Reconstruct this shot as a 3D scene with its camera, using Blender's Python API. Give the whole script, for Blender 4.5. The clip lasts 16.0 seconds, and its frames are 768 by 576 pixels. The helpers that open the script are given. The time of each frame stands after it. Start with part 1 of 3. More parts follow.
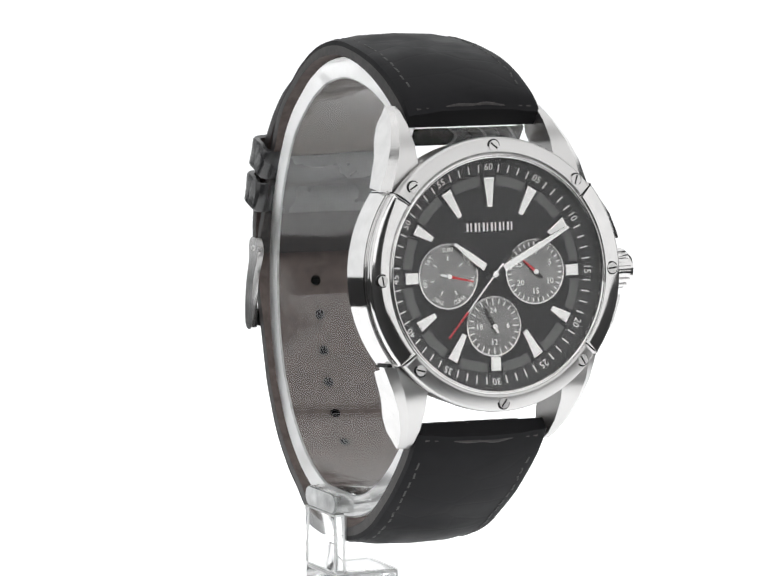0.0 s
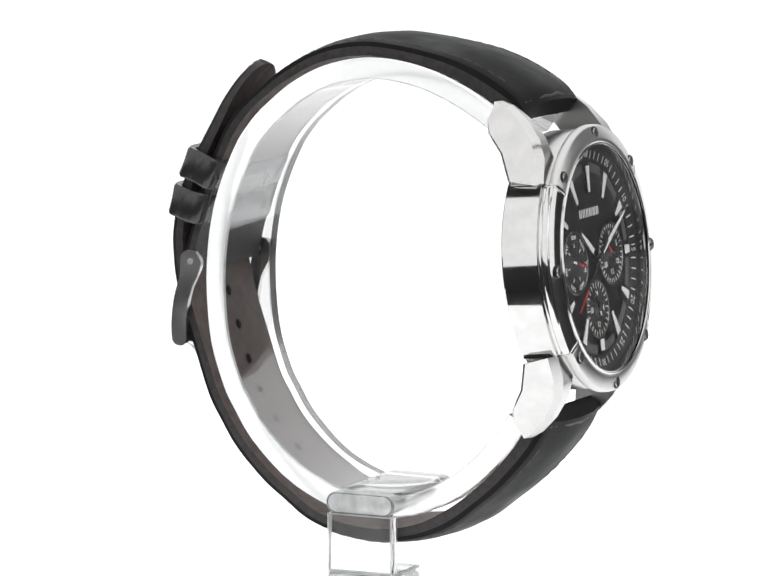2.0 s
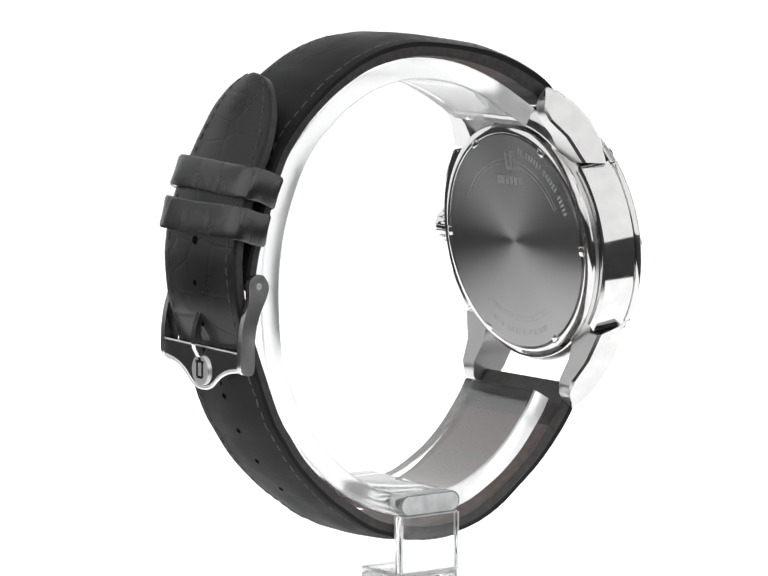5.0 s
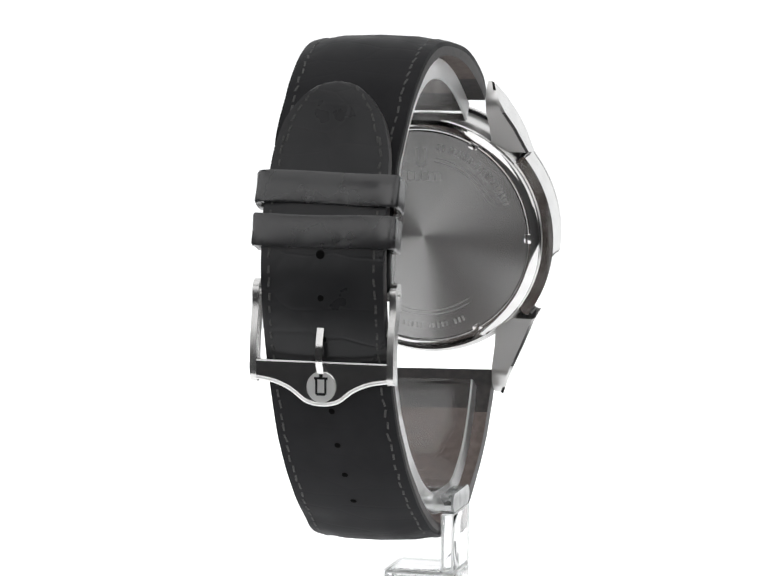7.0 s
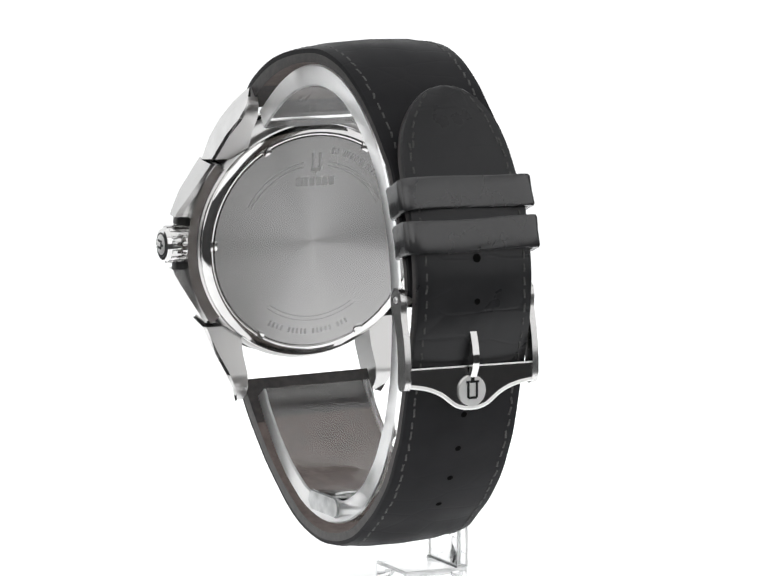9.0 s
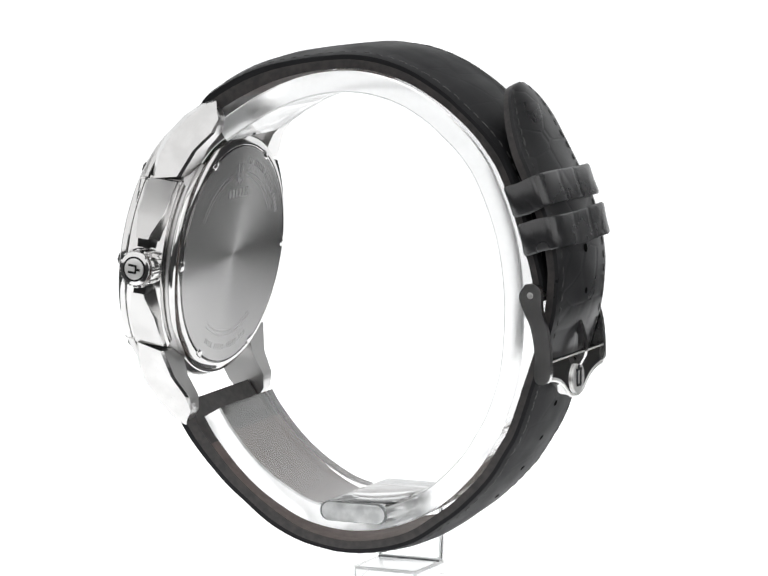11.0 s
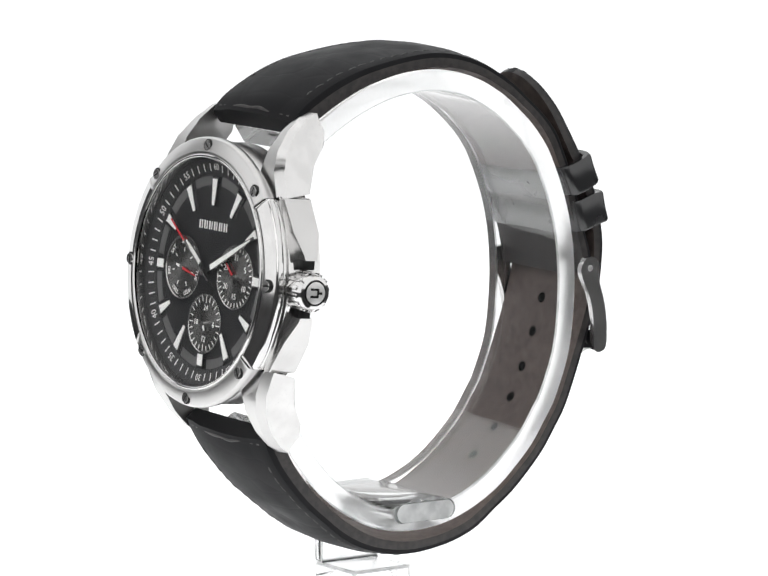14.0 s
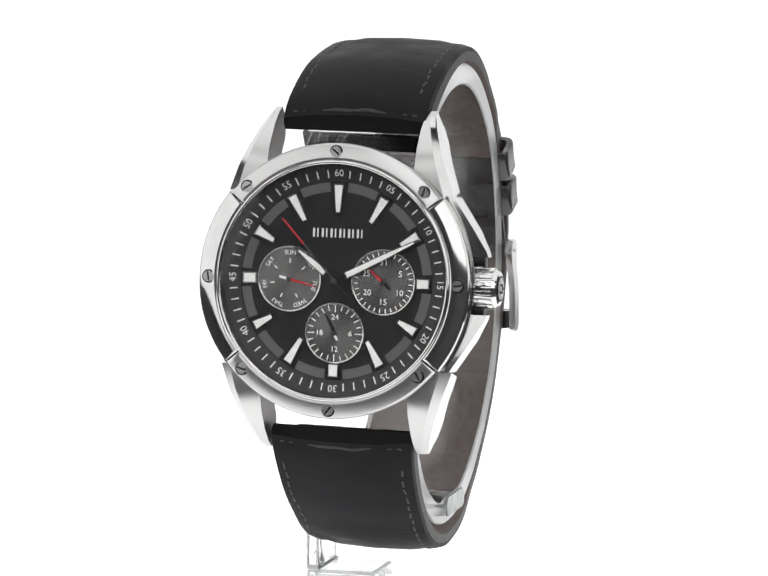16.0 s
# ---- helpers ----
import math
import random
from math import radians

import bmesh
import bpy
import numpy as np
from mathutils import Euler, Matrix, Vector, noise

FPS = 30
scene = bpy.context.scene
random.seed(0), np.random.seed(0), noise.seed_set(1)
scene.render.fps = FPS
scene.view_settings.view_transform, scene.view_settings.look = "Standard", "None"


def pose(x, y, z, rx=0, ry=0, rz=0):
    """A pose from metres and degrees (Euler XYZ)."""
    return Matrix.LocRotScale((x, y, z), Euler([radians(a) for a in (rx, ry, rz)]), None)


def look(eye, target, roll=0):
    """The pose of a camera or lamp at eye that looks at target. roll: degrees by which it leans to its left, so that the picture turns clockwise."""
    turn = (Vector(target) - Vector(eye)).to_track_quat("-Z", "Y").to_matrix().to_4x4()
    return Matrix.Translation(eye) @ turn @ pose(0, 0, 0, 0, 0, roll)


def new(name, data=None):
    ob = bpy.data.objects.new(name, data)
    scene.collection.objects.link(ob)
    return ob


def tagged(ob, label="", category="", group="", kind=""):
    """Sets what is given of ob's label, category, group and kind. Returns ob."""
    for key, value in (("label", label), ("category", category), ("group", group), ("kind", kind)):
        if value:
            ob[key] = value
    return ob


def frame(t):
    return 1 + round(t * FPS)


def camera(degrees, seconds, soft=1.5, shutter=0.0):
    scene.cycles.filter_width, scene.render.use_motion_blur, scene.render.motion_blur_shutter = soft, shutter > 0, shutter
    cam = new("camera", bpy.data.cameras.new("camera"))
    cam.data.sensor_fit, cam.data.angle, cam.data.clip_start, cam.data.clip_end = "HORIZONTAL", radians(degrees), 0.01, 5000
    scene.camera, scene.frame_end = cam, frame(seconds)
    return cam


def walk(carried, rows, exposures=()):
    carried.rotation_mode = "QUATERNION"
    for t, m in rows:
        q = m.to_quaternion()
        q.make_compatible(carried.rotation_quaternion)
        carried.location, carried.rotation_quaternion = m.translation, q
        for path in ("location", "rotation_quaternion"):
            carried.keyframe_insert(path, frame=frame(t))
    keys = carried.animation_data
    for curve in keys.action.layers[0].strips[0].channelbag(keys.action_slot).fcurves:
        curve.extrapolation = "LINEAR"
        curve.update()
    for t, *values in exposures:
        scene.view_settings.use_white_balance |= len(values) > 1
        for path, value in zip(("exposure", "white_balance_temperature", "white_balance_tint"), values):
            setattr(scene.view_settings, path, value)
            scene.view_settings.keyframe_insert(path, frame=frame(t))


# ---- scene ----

# The camera stands still; watch and stand turn with the turntable.
LIFT = 0.0555                      # height of the dial's centre over the white board
cam = camera(9.79, 16.0)
EYE = (0.0, -0.7267, LIFT + 0.09202)
AIM = (-0.00061, 0.0, LIFT + 0.09202 - 0.7267 * math.tan(radians(7.693)))
walk(cam, [(0.0, look(EYE, AIM, 0.12)), (16.0, look(EYE, AIM, 0.12))])

# ---- light ----
world = bpy.data.worlds.new("studio_world")
scene.world = world
world.use_nodes = True
world.node_tree.nodes["Background"].inputs[0].default_value = (0.9, 0.95, 1.0, 1)
world.node_tree.nodes["Background"].inputs[1].default_value = 0.15
scene.view_settings.exposure = 0.0


def softbox(name, eye, target, wide, high, watts, colour=(1, 1, 1)):
    lamp = bpy.data.lights.new(name, "AREA")
    lamp.shape, lamp.size, lamp.size_y = "RECTANGLE", wide, high
    lamp.energy, lamp.color = watts, colour
    ob = new(name, lamp)
    ob.matrix_world = look(eye, target)
    return ob


softbox("softbox_top", (0.0, 0.05, 1.0), (0, 0.05, 0), 1.2, 1.4, 6.3)
softbox("softbox_left", (-0.70, -0.38, 0.41), (0, -0.25, 0.06), 1.4, 0.8, 4.0)
softbox("softbox_right", (0.70, -0.38, 0.41), (0, -0.25, 0.06), 1.4, 0.8, 4.0)
softbox("softbox_front", (0.0, -1.02, 0.66), (0, 0, 0.05), 0.8, 0.95, 3.6)


# ---- materials ----
def material(name, colour, rough=0.5, metal=0.0, **more):
    m = bpy.data.materials.new(name)
    m.use_nodes = True
    b = m.node_tree.nodes["Principled BSDF"]
    b.inputs["Base Color"].default_value = (*colour, 1)
    b.inputs["Roughness"].default_value = rough
    b.inputs["Metallic"].default_value = metal
    for key, value in more.items():
        b.inputs[key.replace("_", " ")].default_value = value
    return m


def node(m, kind, **values):
    n = m.node_tree.nodes.new(kind)
    for key, value in values.items():
        if key in n.inputs:
            n.inputs[key].default_value = value
    return n


def wire(m, a, b):
    m.node_tree.links.new(a, b)


def grain(m, scale, low, high, bump=0.0, detail=4.0, stretch=(1, 1, 1), distance=0.0001, rough=None):
    """Mottles the colour between low and high, and the surface by a bump of the same noise."""
    b = m.node_tree.nodes["Principled BSDF"]
    co = node(m, "ShaderNodeTexCoord")
    mp = node(m, "ShaderNodeMapping")
    mp.inputs["Scale"].default_value = stretch
    wire(m, co.outputs["Object"], mp.inputs["Vector"])
    tex = node(m, "ShaderNodeTexNoise", Scale=scale, Detail=detail)
    wire(m, mp.outputs["Vector"], tex.inputs["Vector"])
    ramp = node(m, "ShaderNodeValToRGB")
    ramp.color_ramp.elements[0].position, ramp.color_ramp.elements[1].position = 0.35, 0.65
    ramp.color_ramp.elements[0].color, ramp.color_ramp.elements[1].color = (*low, 1), (*high, 1)
    wire(m, tex.outputs["Fac"], ramp.inputs["Fac"])
    wire(m, ramp.outputs["Color"], b.inputs["Base Color"])
    if rough:
        rr = node(m, "ShaderNodeMapRange")
        rr.inputs["From Min"].default_value, rr.inputs["From Max"].default_value = 0.3, 0.7
        rr.inputs["To Min"].default_value, rr.inputs["To Max"].default_value = rough
        wire(m, tex.outputs["Fac"], rr.inputs["Value"])
        wire(m, rr.outputs["Result"], b.inputs["Roughness"])
    if bump:
        bp = node(m, "ShaderNodeBump", Strength=bump, Distance=distance)
        wire(m, tex.outputs["Fac"], bp.inputs["Height"])
        wire(m, bp.outputs["Normal"], b.inputs["Normal"])
    return m


STEEL = grain(material("satin_steel", (0.6, 0.595, 0.59), 0.3, 1.0), 70, (0.58, 0.575, 0.57), (0.62, 0.615, 0.61), 0.0, 3, (1, 0.3, 1), rough=(0.27, 0.33))
BUCKLE = grain(material("worn_polished_steel", (0.6, 0.595, 0.59), 0.2, 1.0), 200, (0.57, 0.565, 0.56), (0.63, 0.625, 0.62), 0.0, 3, rough=(0.17, 0.25))
POLISH = grain(material("polished_steel", (0.66, 0.655, 0.65), 0.06, 1.0), 300, (0.63, 0.625, 0.62), (0.69, 0.685, 0.68), 0.0, 3, rough=(0.04, 0.1))
MIRROR = grain(material("polished_lug_side", (0.64, 0.635, 0.63), 0.12, 1.0), 300, (0.61, 0.605, 0.6), (0.67, 0.665, 0.66), 0.0, 3, rough=(0.09, 0.16))
BRIGHT = grain(material("bright_steel_edge", (0.8, 0.8, 0.79), 0.4, 1.0), 300, (0.76, 0.76, 0.75), (0.84, 0.84, 0.83), 0.0, 3)
CASEBACK = material("spun_steel_back", (0.43, 0.426, 0.424), 0.25, 1.0, Anisotropic=0.92, Anisotropic_Rotation=0.25)
tan = node(CASEBACK, "ShaderNodeTangent")
tan.direction_type, tan.axis = "RADIAL", "Z"
wire(CASEBACK, tan.outputs[0], CASEBACK.node_tree.nodes["Principled BSDF"].inputs["Tangent"])
SUNRAY = material("sunray_subdial", (0.22, 0.218, 0.215), 0.2, 0.9, Anisotropic=0.93, Anisotropic_Rotation=0.25)
tan = node(SUNRAY, "ShaderNodeTangent")
tan.direction_type, tan.axis = "RADIAL", "Z"
wire(SUNRAY, tan.outputs[0], SUNRAY.node_tree.nodes["Principled BSDF"].inputs["Tangent"])
DIAL = grain(material("black_dial", (0.012, 0.012, 0.013), 0.4, Specular_IOR_Level=0.25), 250, (0.012, 0.012, 0.013), (0.018, 0.018, 0.019))
RING = grain(material("chapter_ring_black", (0.022, 0.022, 0.023), 0.5), 300, (0.018, 0.018, 0.019), (0.026, 0.026, 0.027))
GREY = material("grey_dial_segment", (0.1, 0.1, 0.1), 0.5)
LUME = grain(material("white_lume", (0.8, 0.8, 0.78), 0.45), 1500, (0.84, 0.84, 0.82), (0.92, 0.92, 0.9))
ETCH = material("etched_steel", (0.42, 0.42, 0.415), 0.42, 1.0)
WHITE = material("white_print", (0.82, 0.82, 0.81), 0.5)
RED = material("red_enamel", (0.55, 0.02, 0.03), 0.4)
DARK = material("blackened_metal", (0.02, 0.02, 0.02), 0.35, 0.6)
THREAD = grain(material("charcoal_thread", (0.05, 0.05, 0.05), 0.7), 4000, (0.02, 0.02, 0.02), (0.06, 0.06, 0.058))
HOLE = material("hole_shadow_leather", (0.005, 0.005, 0.005), 1.0, Specular_IOR_Level=0.0)
LINING = grain(material("taupe_lining_leather", (0.2, 0.15, 0.13), 0.62), 700, (0.082, 0.064, 0.058), (0.124, 0.097, 0.088), 0.25, 5, distance=0.0001)
STAMP = grain(material("blind_stamped_lining", (0.07, 0.055, 0.05), 0.6), 900, (0.055, 0.043, 0.04), (0.085, 0.066, 0.06))
EDGE = grain(material("strap_edge_paint", (0.03, 0.027, 0.026), 0.5), 900, (0.012, 0.011, 0.011), (0.03, 0.025, 0.024), 0.2, 4)
CRYSTAL = material("watch_crystal", (1, 1, 1), 0.0, 0.0, Transmission_Weight=1.0, IOR=1.28)
# RIM's grey stands in for the dark room reflected in the cut edges.
RIM = grain(material("cut_acrylic_edge", (0.15, 0.16, 0.16), 0.25, 0.0, Transmission_Weight=0.35, IOR=1.47), 600, (0.1, 0.11, 0.11), (0.3, 0.31, 0.31), 0.2, 3)
CLOUDY = grain(material("sanded_acrylic", (0.98, 0.98, 0.98), 0.3, 0.0, Transmission_Weight=0.95, IOR=1.4), 900, (0.94, 0.94, 0.94), (0.99, 0.99, 0.99), 0.3, 4)
CLEAR = material("thin_clear_acrylic", (0.985, 0.985, 0.985), 0.01, 0.0, Transmission_Weight=1.0, IOR=1.45)
FROST = grain(material("frosted_acrylic", (0.6, 0.61, 0.61), 0.35, 0.0, Transmission_Weight=0.5, IOR=1.3), 500, (0.5, 0.51, 0.51), (0.75, 0.76, 0.76), 0.2, 3)
ACRYLIC = material("clear_acrylic", (0.955, 0.96, 0.96), 0.02, 0.0, Transmission_Weight=1.0, IOR=1.47)
BOARD = grain(material("white_board", (0.9, 0.9, 0.9), 0.5), 40, (0.88, 0.88, 0.885), (0.92, 0.92, 0.92))
ROOM = grain(material("grey_studio_wall", (0.28, 0.28, 0.28), 0.8), 3, (0.26, 0.26, 0.263), (0.3, 0.3, 0.3))


# The board is no lamp: this added glow keeps it white under weak softboxes.
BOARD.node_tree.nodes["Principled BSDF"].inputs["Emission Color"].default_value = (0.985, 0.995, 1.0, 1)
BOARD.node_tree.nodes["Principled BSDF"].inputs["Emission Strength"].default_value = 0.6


def leather(rough=(0.36, 0.54), specular=0.04, crease_bump=0.1):
    """Black embossed leather: long crocodile creases, fine pores, worn gloss."""
    m = material("black_embossed_leather", (0.012, 0.012, 0.013), 0.42, Specular_IOR_Level=specular)
    b = m.node_tree.nodes["Principled BSDF"]
    uv = node(m, "ShaderNodeTexCoord")
    cell = node(m, "ShaderNodeTexVoronoi", Scale=1.0)
    cell.feature = "DISTANCE_TO_EDGE"
    mp = node(m, "ShaderNodeMapping")
    mp.inputs["Scale"].default_value = (210, 100, 1)
    wire(m, uv.outputs["UV"], mp.inputs["Vector"])
    wire(m, mp.outputs["Vector"], cell.inputs["Vector"])
    crease = node(m, "ShaderNodeMapRange")
    crease.inputs["From Max"].default_value = 0.06
    wire(m, cell.outputs["Distance"], crease.inputs["Value"])
    pore = node(m, "ShaderNodeTexNoise", Scale=2200.0, Detail=4.0)
    wire(m, uv.outputs["Object"], pore.inputs["Vector"])
    wear = node(m, "ShaderNodeTexNoise", Scale=140.0, Detail=5.0)
    wire(m, uv.outputs["Object"], wear.inputs["Vector"])
    mix = node(m, "ShaderNodeMath")
    mix.operation = "MULTIPLY_ADD"
    mix.inputs[1].default_value = 0.35
    wire(m, pore.outputs["Fac"], mix.inputs[0])
    wire(m, crease.outputs["Result"], mix.inputs[2])
    bp = node(m, "ShaderNodeBump", Strength=crease_bump, Distance=0.00012)
    wire(m, mix.outputs[0], bp.inputs["Height"])
    wire(m, bp.outputs["Normal"], b.inputs["Normal"])
    rr = node(m, "ShaderNodeMapRange")
    rr.inputs["From Min"].default_value, rr.inputs["From Max"].default_value = 0.3, 0.7
    rr.inputs["To Min"].default_value, rr.inputs["To Max"].default_value = rough
    wire(m, wear.outputs["Fac"], rr.inputs["Value"])
    wire(m, rr.outputs["Result"], b.inputs["Roughness"])
    ramp = node(m, "ShaderNodeValToRGB")
    ramp.color_ramp.elements[0].color, ramp.color_ramp.elements[1].color = (0.011, 0.011, 0.012, 1), (0.023, 0.023, 0.0247, 1)
    wire(m, wear.outputs["Fac"], ramp.inputs["Fac"])
    wire(m, ramp.outputs["Color"], b.inputs["Base Color"])
    return m


LEATHER = leather()
TAIL_LEATHER = leather((0.26, 0.4), 0.27, 0.2)
GLOSSY_LEATHER = leather((0.2, 0.32), 0.8, 0.16)

PANEL = bpy.data.materials.new("backlit_panel")
PANEL.use_nodes = True
PANEL.node_tree.nodes.remove(PANEL.node_tree.nodes["Principled BSDF"])
glow = PANEL.node_tree.nodes.new("ShaderNodeEmission")
glow.inputs["Color"].default_value, glow.inputs["Strength"].default_value = (0.985, 0.995, 1.0, 1), 1.15
PANEL.node_tree.links.new(glow.outputs[0], PANEL.node_tree.nodes["Material Output"].inputs["Surface"])

# ---- building helpers; lengths in millimetres ----
MM = 0.001


def part(name, bm, mat, parent, label="", m=None, smooth=35):
    """Links a bmesh (in mm) as one mesh object under a thing or a part."""
    bmesh.ops.recalc_face_normals(bm, faces=bm.faces)
    me = bpy.data.meshes.new(name)
    bmesh.ops.scale(bm, vec=(MM, MM, MM), verts=bm.verts)
    bm.to_mesh(me)
    bm.free()
    for x in (mat if isinstance(mat, list) else [mat]):
        me.materials.append(x)
    if smooth:
        me.shade_smooth()
        me.set_sharp_from_angle(angle=radians(smooth))
    ob = new(name, me)
    ob.parent = parent
    if m is not None:
        ob.matrix_basis = m
    return tagged(ob, label)


def bevel(bm, width, segments=2, angle=30):
    edges = [e for e in bm.edges if len(e.link_faces) == 2 and e.calc_face_angle(0) > radians(angle)]
    bmesh.ops.bevel(bm, geom=edges, offset=width, segments=segments, profile=0.5, affect="EDGES", clamp_overlap=True)
    return bm


def box(x0, x1, y0, y1, z0, z1, r=0.0, seg=2):
    bm = bmesh.new()
    bmesh.ops.create_cube(bm, size=1)
    for v in bm.verts:
        v.co = Vector(((x0 + x1) / 2 + v.co.x * (x1 - x0), (y0 + y1) / 2 + v.co.y * (y1 - y0), (z0 + z1) / 2 + v.co.z * (z1 - z0)))
    if r:
        bevel(bm, r, seg)
    return bm


def prism(outline, z0, z1, r=0.0, taper=1.0):
    """A plate with the outline (x, y) from z0 to z1, its upper rim pulled in by taper."""
    bm = bmesh.new()
    n = len(outline)
    cx, cy = sum(p[0] for p in outline) / n, sum(p[1] for p in outline) / n
    low = [bm.verts.new((x, y, z0)) for x, y in outline]
    top = [bm.verts.new((cx + (x - cx) * taper, cy + (y - cy) * taper, z1)) for x, y in outline]
    bm.faces.new(low[::-1])
    bm.faces.new(top)
    for i in range(n):
        bm.faces.new((low[i], low[(i + 1) % n], top[(i + 1) % n], top[i]))
    if r:
        bevel(bm, r)
    return bm


def lathe(profile, a0=0.0, a1=360.0, n=96):
    """Turns a closed profile of (radius, z) round z; angles in degrees from the y axis, clockwise."""
    bm = bmesh.new()
    full = abs(a1 - a0) >= 360
    rings = []
    for i in range(n if full else n + 1):
        a = radians(a0 + (a1 - a0) * i / n)
        rings.append([bm.verts.new((r * math.sin(a), r * math.cos(a), z)) for r, z in profile])
    k = len(profile)
    for i in range(len(rings) if full else len(rings) - 1):
        a, b = rings[i], rings[(i + 1) % len(rings)]
        for j in range(k):
            vs = []
            for v in (a[j], a[(j + 1) % k], b[(j + 1) % k], b[j]):
                if v not in vs:
                    vs.append(v)
            bm.faces.new(vs)
    if not full:
        bm.faces.new(rings[0])
        bm.faces.new(rings[-1][::-1])
    bmesh.ops.remove_doubles(bm, verts=bm.verts, dist=0.0005)
    return bm


def disc(radius, z0, z1, r=0.0, n=64, cx=0.0, cy=0.0):
    return prism([(cx + radius * math.sin(2 * math.pi * i / n), cy + radius * math.cos(2 * math.pi * i / n)) for i in range(n)], z0, z1, r)


def spin(bm, degrees, x=0.0, y=0.0):
    """Turns clockwise as seen from the front, then shifts."""
    bm.transform(Matrix.Translation((x, y, 0)) @ Matrix.Rotation(-radians(degrees), 4, "Z"))
    return bm


def join(*bms):
    out = bmesh.new()
    for b in bms:
        me = bpy.data.meshes.new("join")
        b.to_mesh(me)
        b.free()
        out.from_mesh(me)
        bpy.data.meshes.remove(me)
    return out


def lettering(text, size, z, degrees=0.0, x=0.0, y=0.0, depth=0.04):
    """Letters in the built-in font as a flat bmesh, centred."""
    cu = bpy.data.curves.new("text", "FONT")
    cu.body, cu.size, cu.align_x, cu.align_y, cu.extrude, cu.resolution_u = text, size, "CENTER", "CENTER", depth / 2, 2
    ob = bpy.data.objects.new("text", cu)
    scene.collection.objects.link(ob)
    me = bpy.data.meshes.new_from_object(ob.evaluated_get(bpy.context.evaluated_depsgraph_get()))
    bpy.data.objects.remove(ob)
    bm = bmesh.new()
    bm.from_mesh(me)
    bpy.data.meshes.remove(me)
    bm.transform(Matrix.Translation((x, y, z)) @ Matrix.Rotation(-radians(degrees), 4, "Z"))
    return bm


def spline(points, steps):
    """Points along a smooth curve through the given ones, evenly spaced, with their tangents."""
    fine = []
    p = [np.array(q, float) for q in points]
    p = [2 * p[0] - p[1]] + p + [2 * p[-1] - p[-2]]
    for i in range(1, len(p) - 2):
        for u in np.linspace(0, 1, 24, endpoint=False):
            a, b, c, d = p[i - 1], p[i], p[i + 1], p[i + 2]
            fine.append(0.5 * (2 * b + (c - a) * u + (2 * a - 5 * b + 4 * c - d) * u * u + (3 * b - a - 3 * c + d) * u ** 3))
    fine.append(p[-2])
    fine = np.array(fine)
    run = np.r_[0, np.cumsum(np.linalg.norm(np.diff(fine, axis=0), axis=1))]
    s = np.linspace(0, run[-1], steps)
    out = np.stack([np.interp(s, run, fine[:, k]) for k in range(fine.shape[1])], 1)
    tang = np.gradient(out, axis=0)
    tang /= np.linalg.norm(tang[:, :2], axis=1)[:, None]
    return out, tang, s


# ---- setting ----
def setting():
    board = part("ground", box(-140, 140, -92, 300, -12, 0, 3), BOARD, None, "white board under the acrylic watch stand, with an added glow")
    tagged(board, category="ground", kind="structure")
    panel = part("backdrop", box(-480, 300, 290, 298, 0.5, 450, 2), PANEL, None, "glowing white backlit studio panel")
    tagged(panel, category="backdrop", kind="structure")
    floor = part("floor", box(-1800, 1800, -1800, 1800, -820, -800), ROOM, None, "grey studio floor")
    tagged(floor, category="floor", kind="structure")
    for name, b in (("wall_north", (-1800, 1800, 1800, 1900, -800, 1800)), ("wall_south", (-1800, 1800, -1900, -1800, -800, 1800)),
                    ("wall_east", (1800, 1900, -1800, 1800, -800, 1800)), ("wall_west", (-1900, -1800, -1800, 1800, -800, 1800)),
                    ("ceiling", (-1800, 1800, -1800, 1800, 1800, 1900))):
        tagged(part(name, box(*b), ROOM, None, "grey unlit studio " + name.split("_")[0]), category=name.split("_")[0], kind="structure")


setting()

# ---- the watch ----
MID = 1.8                          # the strap's middle, sideways from the turntable's axis
watch = tagged(new("wristwatch"), "steel chronograph wristwatch with black dial and black leather strap", "watch")
TILT = radians(6.0)
CASE = Matrix.Translation((1.32 * MM, -37.55 * MM, 0)) @ Matrix(((1, 0, 0, 0), (0, math.sin(TILT), -math.cos(TILT), 0), (0, math.cos(TILT), math.sin(TILT), 0), (0, 0, 0, 1))) @ Matrix.Rotation(radians(-0.17), 4, "Z")


def case_part(name, bm, mat, label="", smooth=35, parent=None):
    if parent is not None:
        return part(name, bm, mat, parent, label, None, smooth)
    return part(name, bm, mat, watch, label, CASE, smooth)


JOINT = 52.0


def arc(r, a0, a1, n=24):
    return [(r * math.sin(radians(a0 + (a1 - a0) * i / n)), r * math.cos(radians(a0 + (a1 - a0) * i / n))) for i in range(n + 1)]


